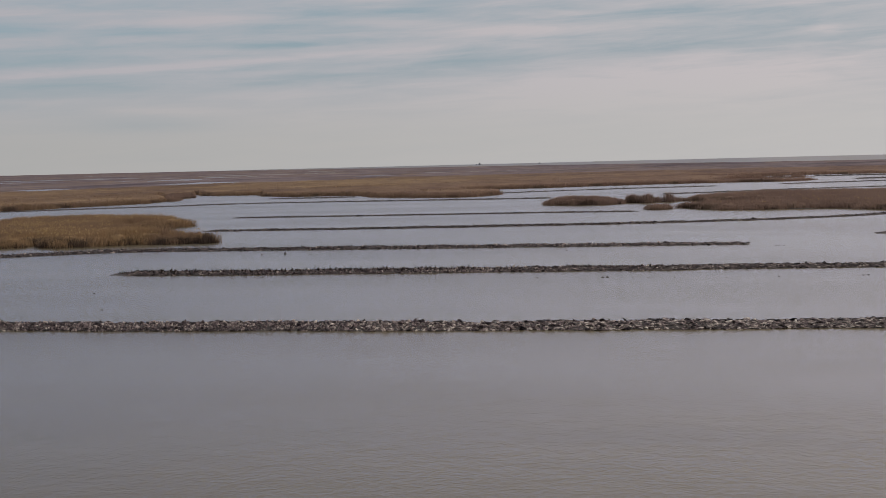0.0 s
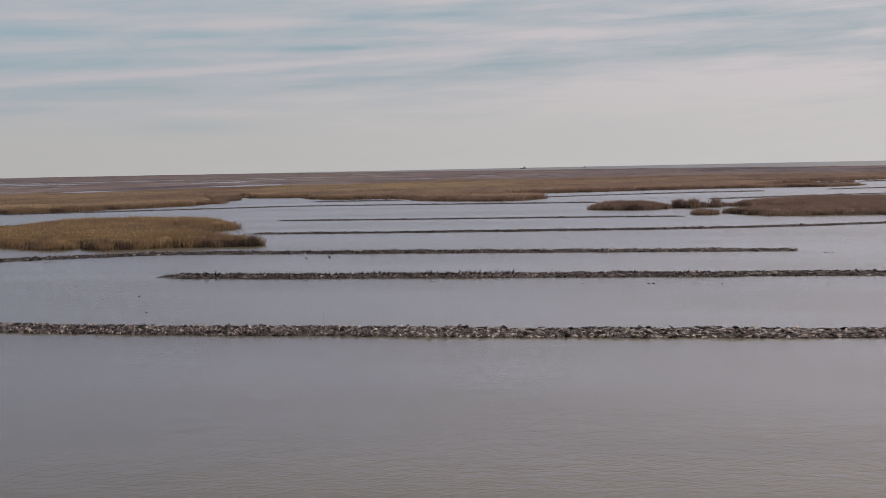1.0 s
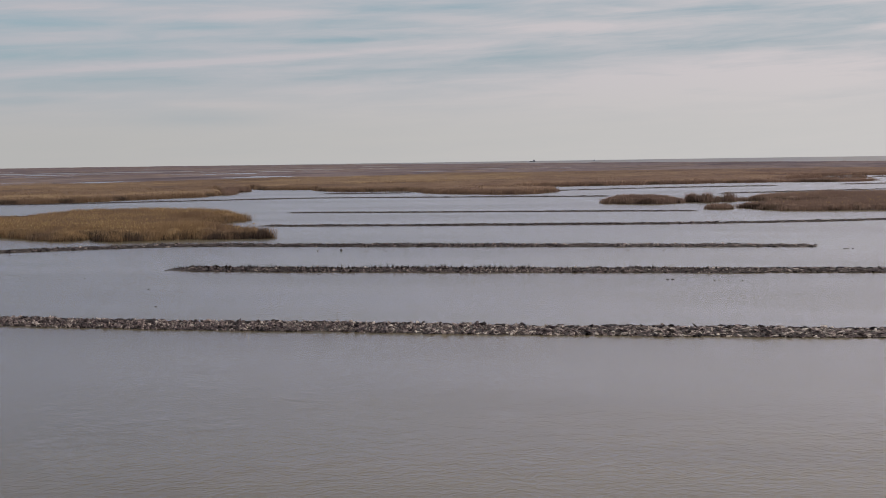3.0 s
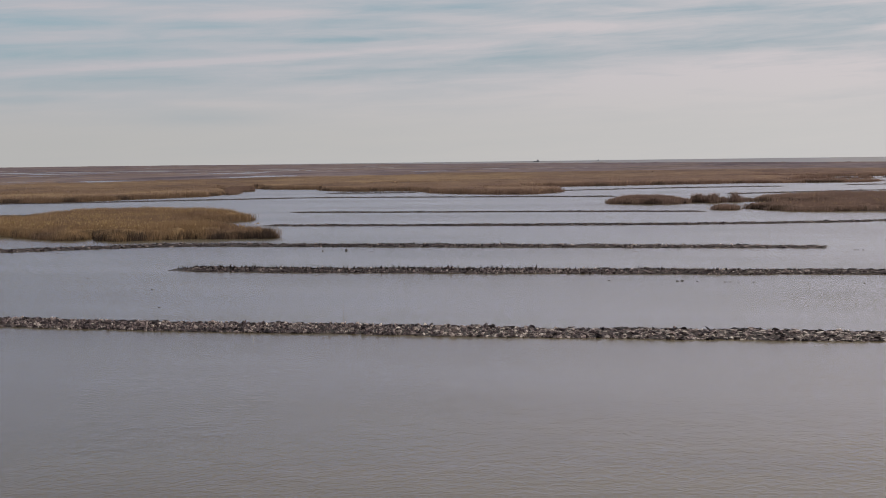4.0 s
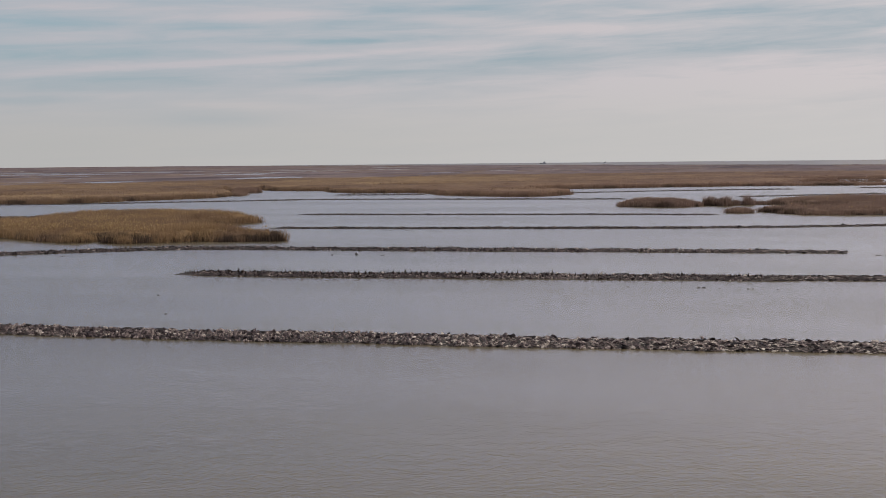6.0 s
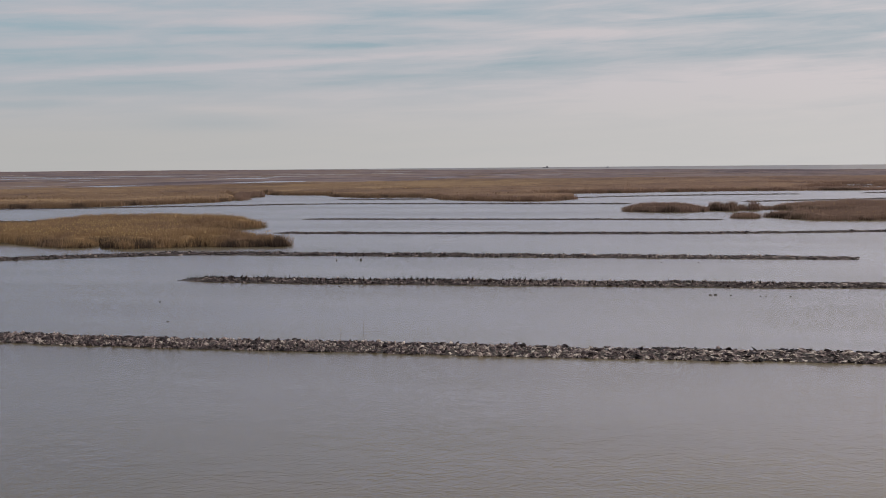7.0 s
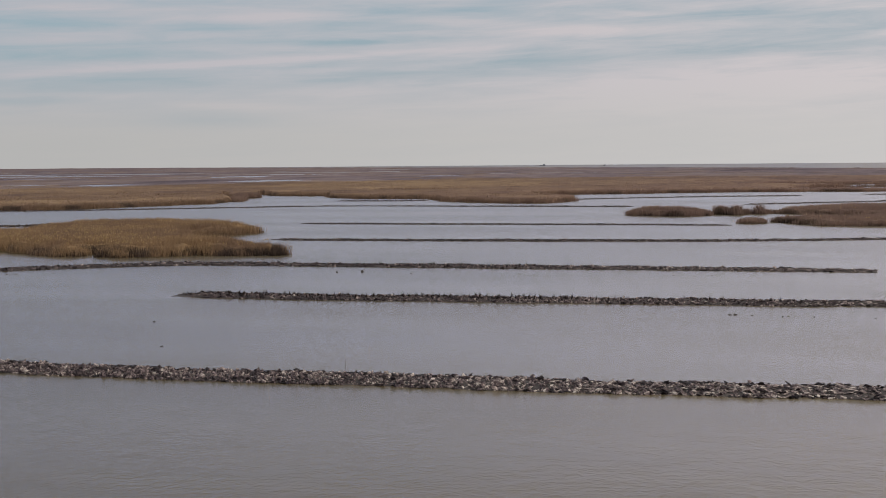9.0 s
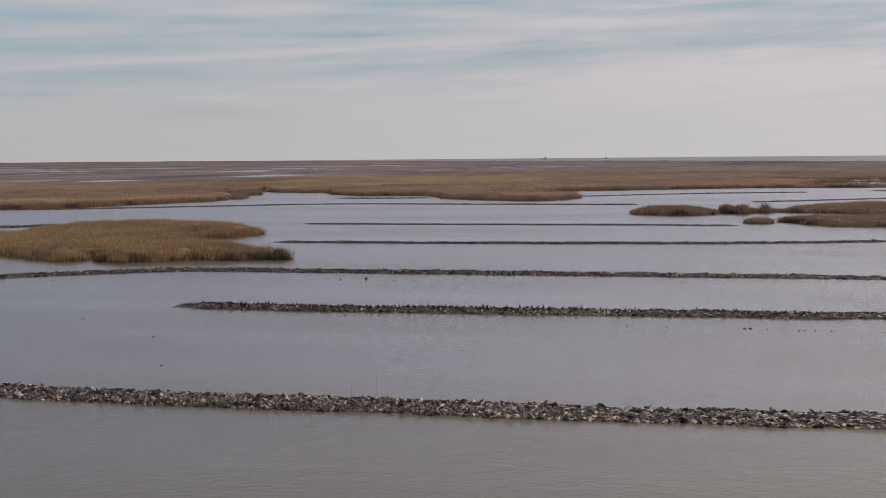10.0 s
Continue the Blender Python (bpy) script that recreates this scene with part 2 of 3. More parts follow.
CLOD = material("mud_clod", mud_surface("object"))
RUBBLE = material("mud_rubble", mud_surface("island"))
MID_RUBBLE = material("wet_mud_rubble", mud_surface("island", 0.11))
FAR_RUBBLE = material("soaked_mud_rubble", mud_surface("island", 0.20))
DARK_CLOD = material("black_clod", mud_surface("island", 0.60))
BANK = material("wet_bank", bank_surface)
SHIP_GREY = material("ship_grey", paint_surface((0.16, 0.17, 0.19)))
SHIP_PALE = material("ship_pale", paint_surface((0.30, 0.31, 0.33)))

rng = np.random.default_rng(7)


# ---- geometry helpers ----
def lattice(ix, iy, seed):
    h = (ix.astype(np.int64) * 374761393 + iy.astype(np.int64) * 668265263 + seed * 1442695041) & 0xFFFFFFFF
    h = ((h ^ (h >> 13)) * 1274126177) & 0xFFFFFFFF
    return ((h ^ (h >> 16)) & 0xFFFF) / 65535.0


def field(x, y, size, seed, octaves=3):
    """Smooth noise from -1 to 1 over the plan; size in metres."""
    total, gain, norm = 0.0, 1.0, 0.0
    for k in range(octaves):
        u, v = np.asarray(x) / size * 2 ** k, np.asarray(y) / size * 2 ** k
        iu, iv = np.floor(u), np.floor(v)
        fu, fv = u - iu, v - iv
        fu, fv = fu * fu * (3 - 2 * fu), fv * fv * (3 - 2 * fv)
        c = [lattice(iu + i, iv + j, seed + k) for i, j in ((0, 0), (1, 0), (0, 1), (1, 1))]
        total = total + gain * ((c[0] * (1 - fu) + c[1] * fu) * (1 - fv) + (c[2] * (1 - fu) + c[3] * fu) * fv)
        norm += gain
        gain *= 0.5
    return total / norm * 2 - 1


def inside(poly, x, y):
    """Whether points lie in a closed outline."""
    hit = np.zeros(np.shape(x), bool)
    for (x0, y0), (x1, y1) in zip(poly, np.roll(poly, -1, axis=0)):
        if y0 != y1:
            hit ^= ((y0 > y) != (y1 > y)) & (x < (x1 - x0) * (y - y0) / (y1 - y0) + x0)
    return hit


def rounded(points, times=2):
    """An outline with its corners cut round."""
    p = np.array(points, float)
    for _ in range(times):
        q = np.roll(p, -1, axis=0)
        p = np.stack([0.75 * p + 0.25 * q, 0.25 * p + 0.75 * q], 1).reshape(-1, 2)
    return p


def mesh_of(name, verts, faces, mat, smooth=False):
    """A mesh out of arrays; faces all have the same number of corners."""
    m = bpy.data.meshes.new(name)
    verts, faces = np.asarray(verts, np.float32), np.asarray(faces, np.int32)
    k = faces.shape[1]
    m.vertices.add(len(verts))
    m.vertices.foreach_set("co", verts.ravel())
    m.loops.add(faces.size)
    m.loops.foreach_set("vertex_index", faces.ravel())
    m.polygons.add(len(faces))
    m.polygons.foreach_set("loop_start", np.arange(0, faces.size, k, dtype=np.int32))
    m.polygons.foreach_set("use_smooth", np.full(len(faces), smooth))
    m.update(calc_edges=True)
    m.materials.append(mat)
    return m


def part(name, data, parent, label="", kind=""):
    ob = new(name, data)
    ob.parent = parent
    return tagged(ob, label, kind=kind)


def rise(x, y):
    """The far sea and marsh lie a little higher, where the horizon closes."""
    return np.clip((np.hypot(x, y) - 2900) / 2000, 0, 1) * 5.8


def blades(x, y, z, height, count, width, spread, lean, bent=True):
    """Upright tapered blades, count to a tuft, bent over at the tip, or straight. Returns vertices and triangles."""
    n = len(x) * count
    r = lambda lo, hi: rng.uniform(lo, hi, n)
    bx, by = np.repeat(x, count) + rng.normal(0, spread, n), np.repeat(y, count) + rng.normal(0, spread, n)
    bz, h = np.repeat(z, count), np.repeat(height, count) * r(0.72, 1.12)
    turn, way, w = r(0, math.pi), r(0, 2 * math.pi), width * r(0.6, 1.3)
    sx, sy = np.cos(turn) * w / 2, np.sin(turn) * w / 2
    lx, ly = np.cos(way) * lean * h * r(0.3, 1), np.sin(way) * lean * h * r(0.3, 1)
    if not bent:
        v = np.stack([np.stack(c, 1) for c in ((bx - sx, by - sy, bz), (bx + sx, by + sy, bz), (bx + lx, by + ly, bz + h))], 1).reshape(-1, 3)
        return v, np.arange(3 * n).reshape(-1, 3)
    mx, my, mz = bx + lx * 0.35, by + ly * 0.35, bz + h * 0.62
    v = np.stack([np.stack(c, 1) for c in (
        (bx - sx * 0.7, by - sy * 0.7, bz), (bx + sx * 0.7, by + sy * 0.7, bz),
        (mx - sx, my - sy, mz), (mx + sx, my + sy, mz), (bx + lx, by + ly, bz + h * 0.99))], 1).reshape(-1, 3)
    f = np.arange(n)[:, None, None] * 5 + np.array([[0, 1, 3], [0, 3, 2], [2, 3, 4]])[None]
    return v, f.reshape(-1, 3)


# ---- water: one sheet to the horizon ----
def build_water():
    radii = np.concatenate([[0.02], np.geomspace(8, 4920, 70)])
    turns = np.linspace(0, 2 * math.pi, 121)[:-1]
    x, y = np.outer(radii, np.cos(turns)) + 9.0, np.outer(radii, np.sin(turns)) - 14.0
    v = np.stack([x, y, rise(x, y)], -1).reshape(-1, 3)
    i, j = np.meshgrid(np.arange(len(radii) - 1), np.arange(len(turns)), indexing="ij")
    k = (j + 1) % len(turns)
    f = np.stack([i * 120 + j, (i + 1) * 120 + j, (i + 1) * 120 + k, i * 120 + k], -1).reshape(-1, 4)
    tagged(new("water", mesh_of("water", v, f, WATER, True)), "calm silty grey-brown water with faint wind ripples", "water", kind="structure")


build_water()

# ---- the wide marsh ----
WEST_MARSH = [(-4500, 330), (-1500, 380), (-700, 420), (-450, 465), (-345, 490), (-320, 502), (-314, 520), (-303, 542), (-299, 575), (-284, 592),
              (-290, 620), (-316, 668), (-345, 740), (-336, 700), (-318, 684), (-307, 690), (-322, 726), (-345, 772)]
MID_SHORE = [(-319, 738), (-292, 726), (-276, 722), (-258, 684), (-238, 674), (-220, 680), (-204, 676), (-193, 634), (-166, 617), (-143, 598),
             (-129, 606), (-126, 640), (-141, 700), (-172, 732), (-160, 764), (-138, 766), (-110, 786), (-80, 800), (-50, 824), (-18, 818),
             (10, 820), (26, 848), (20, 950), (28, 1045), (60, 1062), (110, 1080), (300, 1120), (900, 1200), (3000, 1500)]
FAR_SHORE = [(3000, 2300), (900, 2600), (90, 2880), (-240, 3270), (-700, 3600), (-1100, 3800), (-1800, 4250), (-3000, 4700), (-5200, 4700)]
MARSH = rounded(WEST_MARSH + MID_SHORE + FAR_SHORE, 2)
# where tall reed gives way to low grass
TALL = rounded([(-4500, 300), (-4500, 700), (-1200, 740), (-640, 790), (-545, 835), (-512, 880), (-505, 985), (-470, 1060), (-400, 1180), (-330, 1340),
                (-200, 1460), (150, 1400), (600, 1300), (3000, 1800), (3000, 300)], 2)
# open pools in the low grass: middle, half length, half breadth, turn
POOLS = [(-585, 1350, 46, 90, 0.3), (-625, 1085, 30, 62, 0.0), (-704, 1100, 22, 55, 0.0), (-900, 2110, 110, 80, 0.4), (-810, 1780, 42, 110, 0.2),
         (-868, 1405, 60, 28, -0.22), (-1210, 1870, 130, 75, 0.1), (-1000, 1600, 60, 45, -0.1), (-480, 2150, 110, 55, 0.0),
         (52, 1020, 112, 45, 0.08), (10, 920, 42, 34, 0.0), (-250, 812, 28, 28, 0.0), (-1150, 1300, 90, 40, 0.0), (-1180, 1950, 150, 40, -0.36), (-1300, 2300, 200, 90, 0.1),
         (-1000, 2500, 160, 90, 0.0)]


def marsh_mask(x, y):
    wx = x + 5.0 * field(x, y, 34, 11) + 2.5 * field(x, y, 9, 12, 2)
    wy = y + 7.0 * field(x, y, 30, 21) + 3.5 * field(x, y, 8, 22, 2)
    m = inside(MARSH, wx, wy)
    for px, py, la, lb, turn in POOLS:
        dx, dy = wx - px, wy - py
        u, v = (dx * math.cos(turn) + dy * math.sin(turn)) / la, (dy * math.cos(turn) - dx * math.sin(turn)) / lb
        m &= u * u + v * v + 0.5 * field(x, y, 60, 31) + 0.85 * field(x, y * 0.6, 24, 33, 2) > 1
    wet = field(x, y, 150, 35, 4) + 0.25 * np.clip((-x - 500) / 900, -2, 1)
    return m & ~((wet > 0.57) & (y > 1080) & (y < 3300) & (x < -0.27 * y))


def tall_share(x, y):
    """1 in tall reed, 0 in low grass, with a ragged border."""
    wx, wy = x + 40 * field(x, y, 90, 41), y + 60 * field(x, y, 120, 42)
    return inside(TALL, wx, wy).astype(float)


def build_marsh():
    ys = np.geomspace(400, 4690, 420)
    ratio = np.concatenate([np.linspace(-4.5, -0.8, 24)[:-1], np.linspace(-0.8, 0.14, 820), np.linspace(0.14, 2.5, 24)[1:]])
    x, y = np.outer(ys, ratio), np.outer(ys, np.ones(len(ratio)))
    x += rng.normal(0, 0.18, x.shape) * (ys[:, None] / 500)
    land, tall = marsh_mask(x, y), tall_share(x, y)
    land &= marsh_mask(x * (1 - 5 / y), y - 5) | (tall < 0.5)
    deep = marsh_mask(x * (1 - 13 / y), y - 13)
    tussock = np.clip(field(x, y * 0.4, 34, 57, 3) - 0.22, 0, 1) * 1.8
    top = np.where(tall > 0.5, (2.4 + 0.55 * field(x, y, 75, 50, 2) + 0.45 * field(x, y, 22, 51) + 0.4 * field(x, y, 6, 52, 2)) * np.where(deep, 1, 0.8),
                   0.36 + 0.2 * field(x, y, 40, 53) + tussock)
    top *= 1 - 0.6 * np.exp(-((x - 15) / 60) ** 2 - ((y - 870) / 55) ** 2)   # short growth before the east pool
    top += rng.uniform(-0.22, 0.22, x.shape) * np.where(tall > 0.5, 1, 0.3)
    z = np.where(land, top, -0.6) + rise(x, y)
    n = len(ratio)
    i, j = np.meshgrid(np.arange(len(ys) - 1), np.arange(n - 1), indexing="ij")
    f = np.stack([i * n + j, i * n + j + 1, (i + 1) * n + j + 1, (i + 1) * n + j], -1).reshape(-1, 4)
    f = f[land.ravel()[f].any(1)]
    used, f = np.unique(f, return_inverse=True)
    v = np.stack([x, y, z], -1).reshape(-1, 3)[used]
    m = mesh_of("marsh", v, f.reshape(-1, 4), CANOPY)
    m.attributes.new("low_grass", "FLOAT", "POINT").data.foreach_set("value", ((1 - tall) * (1 - np.clip(tussock / 0.8, 0, 0.5))).ravel()[used].astype(np.float32))
    marsh = tagged(new("marsh", m), "wide tawny marsh of dry reed and low grass, tinted purple for far haze, reaching the sea", "marsh", kind="structure")
    # tufts along the shore and scattered over the top
    px, py = rng.uniform(-0.78, 0.12, 700000), rng.uniform(0, 1, 700000)
    py = 470 + 650 * py ** 1.3
    px = px * py
    deep = 4.0 + 5.0 * np.abs(field(px, py, 12, 63, 2))
    front = marsh_mask(px, py) & ~marsh_mask(px * (1 - deep / py), py - deep)
    thin = marsh_mask(px, py) & (rng.uniform(0, 1, len(px)) < 0.06)
    keep = (front | thin) & (tall_share(px, py) > 0.5)
    bare = keep & front & (field(px, py, 11, 66, 2) < -0.36)
    keep &= ~bare
    x, y = px[keep], py[keep]
    base = np.where(front[keep], 0.0, 1.5)
    h = np.where(front[keep], 2.35, 1.3) + 0.6 * field(x, y, 14, 61)
    h *= 1 - 0.45 * np.exp(-((x - 15) / 60) ** 2 - ((y - 850) / 60) ** 2)
    v, f = blades(x, y, base, h * rng.uniform(0.45, 1.12, len(x)) * (1 + 0.35 * field(x, y, 6, 65, 2)), 9, 0.19, 0.95, 0.55, False)
    v2, f2 = blades(px[bare], py[bare], np.zeros(bare.sum()), rng.uniform(0.9, 2.4, bare.sum()), 9, 0.19, 0.85, 0.35, False)
    part("shore_stalk", mesh_of("shore_stalk", v2, f2, STALK), marsh, "dark bare stalks between the reed", "stuff")
    part("shore_reed", mesh_of("shore_reed", v, f, REED_MARSH), marsh, "dry brown reed standing along the shore", "stuff")


build_marsh()


# ---- reed islands ----
def reed_bed(name, outline, height, mat, label, group, density=2.2, wide=0.17, warp=2.0, seed=100, stalk_share=0.75, soften=2, bare=lambda x, y: -0.30 + 0 * x):
    """An island of standing reed: wet bank, closed inner growth, tawny blades and bare stalks at the rim, the stalks
    darkened as painted shade.
    """
    poly = rounded(outline, soften)
    lo, hi = poly.min(0) - 4, poly.max(0) + 4
    root = tagged(new(name), label, "reed bed", group)

    ends = np.roll(poly, -1, axis=0)

    def depth(x, y):
        """Metres in from the island's ragged edge; negative outside."""
        x, y = np.asarray(x, float), np.asarray(y, float)
        wx = x + warp * field(x, y, 12, seed) + 0.55 * warp * field(x, y, 4.5, seed + 5, 2)
        wy = y + warp * field(x, y, 12, seed + 9) + 0.75 * warp * field(x, y, 4.5, seed + 14, 2)
        best = np.full(wx.shape, 1e9)
        for (x0, y0), (x1, y1) in zip(poly, ends):
            ex, ey = x1 - x0, y1 - y0
            q = np.clip(((wx - x0) * ex + (wy - y0) * ey) / max(ex * ex + ey * ey, 1e-9), 0, 1)
            best = np.minimum(best, (wx - x0 - q * ex) ** 2 + (wy - y0 - q * ey) ** 2)
        return np.sqrt(best) * np.where(inside(poly, wx, wy), 1, -1)

    gx, gy = np.meshgrid(np.linspace(lo[0], hi[0], 30), np.linspace(lo[1], hi[1], 30))
    reach = min(7.0, max(1.0, 0.5 * depth(gx, gy).max()))

    def crown(x, y, d=None):
        t = np.clip((depth(x, y) if d is None else d) / reach, 0, 1)
        return height * (0.62 + 0.38 * t * (2 - t)) * (1 + 0.13 * field(x, y, 18, seed + 20) + 0.22 * field(x, y, 5, seed + 25, 3) + 0.10 * field(x, y, 1.8, seed + 28))

    def sheet(step, mask, top, bottom, mat_, title, note):
        gx, gy = np.meshgrid(np.arange(lo[0], hi[0], step), np.arange(lo[1], hi[1], step))
        gx, gy = gx + rng.uniform(-0.25, 0.25, gx.shape) * step, gy + rng.uniform(-0.25, 0.25, gx.shape) * step
        on = mask(gx, gy)
        z = np.where(on, top(gx, gy), bottom)
        ny, nx = gx.shape
        i, j = np.meshgrid(np.arange(ny - 1), np.arange(nx - 1), indexing="ij")
        f = np.stack([i * nx + j, i * nx + j + 1, (i + 1) * nx + j + 1, (i + 1) * nx + j], -1).reshape(-1, 4)
        f = f[on.ravel()[f].any(1)]
        used, f = np.unique(f, return_inverse=True)
        v = np.stack([gx, gy, z], -1).reshape(-1, 3)[used]
        part(title, mesh_of(title, v, f.reshape(-1, 4), mat_), root, note)

    sheet(0.9, lambda x, y: depth(x, y) > 0, lambda x, y: 0.12 + 0.06 * field(x, y, 2, seed + 30), -0.3, BANK, "mud_bank", "dark wet mud bank at the waterline")
    sheet(0.8, lambda x, y: depth(x, y) > 1.8, lambda x, y: crown(x, y) * (0.68 + 0.14 * field(x, y, 1.6, seed + 31, 2)) + rng.uniform(-0.22, 0.22, x.shape),
          0.0, mat, "inner_reed", "dense closed growth of dry reed")
    n = int((hi[0] - lo[0]) * (hi[1] - lo[1]) * density)
    x, y = rng.uniform(lo[0], hi[0], n), rng.uniform(lo[1], hi[1], n)
    d = depth(x, y)
    ok = (d > 0) | ((d > -1.1 * min(1, reach / 5)) & (field(x, y, 2.6, seed + 40, 2) > 0.12))
    x, y, d = x[ok], y[ok], d[ok]
    top = crown(x, y, d)
    gloom = bare(x, y)                                     # where bare dark stalks outnumber the leaves, standing in for shade in the gaps
    rim = d < 2.0 + 1.2 * field(x, y, 3, seed + 45)
    deep = ~rim
    v, f = blades(x[deep], y[deep], top[deep] * np.where(d[deep] < 4, 0.15, 0.42), top[deep] * (rng.uniform(0.40, 0.74, deep.sum()) + np.where(d[deep] < 4, 0.2, 0)), 16, wide * 1.1, 0.6, 0.5, False)
    part("reed_growth", mesh_of("reed_growth", v, f, mat), root, "tawny leaves and seed heads", "stuff")
    hollow = rim & (field(x, y, 6, seed + 60, 2) < gloom)
    rim &= ~hollow
    v, f = blades(x[rim], y[rim], np.zeros(rim.sum()), top[rim] * rng.uniform(0.35, 1.12, rim.sum()), 18, wide * 0.8, 0.75, 0.46)
    part("rim_reed", mesh_of("rim_reed", v, f, mat), root, "upright reed at the island's rim", "stuff")
    tip = deep & (rng.uniform(0, 1, len(x)) < (0.20 if mat is REED_GOLD else 0.05)) & (field(x, y, 7, seed + 70, 2) > -0.1)
    v, f = blades(x[tip], y[tip], top[tip] * 0.93, np.full(tip.sum(), 0.42), 3, 0.14, 0.12, 0.5, False)
    part("seed_fluff", mesh_of("seed_fluff", v, f, PLUME), root, "pale golden seed heads", "stuff")
    pick = hollow | (rim & (rng.uniform(0, 1, len(x)) < stalk_share * 0.35))
    v, f = blades(x[pick], y[pick], np.zeros(pick.sum()), top[pick] * np.where(hollow[pick], rng.uniform(0.4, 1.0, pick.sum()), rng.uniform(0.3, 0.6, pick.sum())),
                  14, wide * 0.75, 0.5, 0.2)
    part("stalk_fringe", mesh_of("stalk_fringe", v, f, STALK), root, "bare grey-brown stalks at the waterline, darkened for the shade in the gaps", "stuff")
    # dark blades low at the rim, painting the shade inside the reed
    wet = (d < 1.7) & (field(x, y, 7, seed + 90, 2) < gloom + 0.16)
    v, f = blades(x[wet], y[wet], np.zeros(wet.sum()), top[wet] * rng.uniform(0.3, 0.8, wet.sum()) * np.where(field(x[wet], y[wet], 4, seed + 95, 2) > -0.1, 1.1, 0.6), 26, wide * 0.85, 0.5, 0.14, False)
    part("wet_fringe", mesh_of("wet_fringe", v, f, SHADE_STEM), root, "stem bases at the waterline, near-black to paint the shade inside the reed", "stuff")
    return root


reed_bed("reed_island", [(-232, 292), (-208, 280), (-188, 274.5), (-180, 271.5), (-171.7, 268), (-164.6, 262.5), (-157, 259.5), (-156.6, 263), (-159, 270), (-156, 270), (-153, 264),
                         (-147.8, 259.5), (-140, 260.5), (-135.7, 266), (-131.7, 268.5), (-126.7, 268.5), (-116, 270.5), (-117, 275), (-122, 279), (-131, 284), (-140, 289),
                         (-150, 297), (-160, 313), (-164.5, 328), (-160, 331), (-159, 342), (-156.5, 349), (-158, 354), (-166, 357), (-182, 364), (-198, 370), (-209, 352),
                         (-211, 336), (-208, 318), (-204, 306), (-226, 304)],
         3.15, REED_GOLD, "island of tall golden dry reed standing in the water", "reed islands", 3.6, 0.085, 1.1, 100, 0.75, 1,
         lambda x, y: np.interp(x, [-172, -158, -140, -118], [-0.45, -0.10, 0.08, 0.05]))
reed_bed("reed_island", [(-28, 431), (-21, 417), (-12, 407), (6, 407), (20, 409), (28, 395), (45, 389), (80, 388), (120, 396), (124, 500), (80, 535), (42, 540),
                         (15, 548), (-6, 540), (-24, 514), (-32, 496), (-22, 490), (-6, 488), (2, 476), (3, 456), (-1, 440), (-8, 430), (-18, 431), (-26, 438)],
         2.5, REED_BROWN, "long island of brown dry reed with a ragged tip", "reed islands", 1.5, 0.135, 1.6, 200)
reed_bed("reed_island", [(-77, 476), (-70, 472), (-60, 468), (-51, 476), (-50, 486), (-60, 490), (-72, 489), (-78, 484)],
         2.6, REED_BROWN, "narrow island of brown dry reed", "reed islands", 3.2, 0.12, 0.9, 300)
for k, (cx, cy, hx, hy, tall) in enumerate([(-294, 640, 3.0, 7.0, 2.6), (-289, 628, 1.8, 4.0, 2.0), (-314, 692, 8.0, 9.0, 2.8), (-47.5, 489, 2.2, 4.0, 2.7), (-42.5, 486, 2.6, 4.5, 2.9), (-38.6, 491, 1.2, 2.0, 2.2),
                                            (-35.3, 492, 1.3, 2.5, 3.6), (-33.0, 497, 2.2, 2.0, 1.8), (-33.5, 424, 4.0, 4.0, 1.7)]):
    reed_bed("reed_clump", [(cx - hx, cy), (cx - hx * 0.5, cy - hy), (cx + hx * 0.6, cy - hy * 0.9), (cx + hx, cy), (cx + hx * 0.5, cy + hy), (cx - hx * 0.6, cy + hy)],
             tall * 1.1, REED_BROWN, "small ragged clump of brown reed in open water", "reed clumps", 3.4, 0.12, 0.5, 400 + 40 * k)

# ---- dug mud terraces ----
SHAPES = []
for k in range(22):
    bm = bmesh.new()
    for _ in range(14):
        d = Vector(rng.normal(0, 1, 3)).normalized() * rng.uniform(0.75, 1.1)
        bm.verts.new((d.x * rng.uniform(1.0, 1.5), d.y, d.z * rng.uniform(0.55, 0.95)))
    made = bmesh.ops.convex_hull(bm, input=bm.verts[:])
    bmesh.ops.delete(bm, geom=[v for v in bm.verts if not v.link_faces], context="VERTS")
    bmesh.ops.triangulate(bm, faces=bm.faces[:])
    for v in bm.verts:                                     # dented and broken, not smoothly convex
        v.co *= rng.uniform(0.70, 1.12)
    bm.verts.index_update()
    SHAPES.append((np.array([v.co[:] for v in bm.verts]), np.array([[v.index for v in f.verts] for f in bm.faces])))
    bm.free()
CLOD_MESHES = [mesh_of("clod", v, f, CLOD) for v, f in SHAPES]


def course(points, step):
    """Points along a line through the given plan points, evenly spaced, with the way ahead at each."""
    p = np.array(points, float)
    for _ in range(2):
        q = np.concatenate([p[:1], np.stack([0.75 * p[:-1] + 0.25 * p[1:], 0.25 * p[:-1] + 0.75 * p[1:]], 1).reshape(-1, 2), p[-1:]])
        p = q
    d = np.concatenate([[0], np.cumsum(np.hypot(*np.diff(p, axis=0).T))])
    s = np.arange(0, d[-1], step)
    c = np.stack([np.interp(s, d, p[:, 0]), np.interp(s, d, p[:, 1])], 1)
    t = np.gradient(c, axis=0)
    return s, c, t / np.hypot(*t.T)[:, None], d[-1]


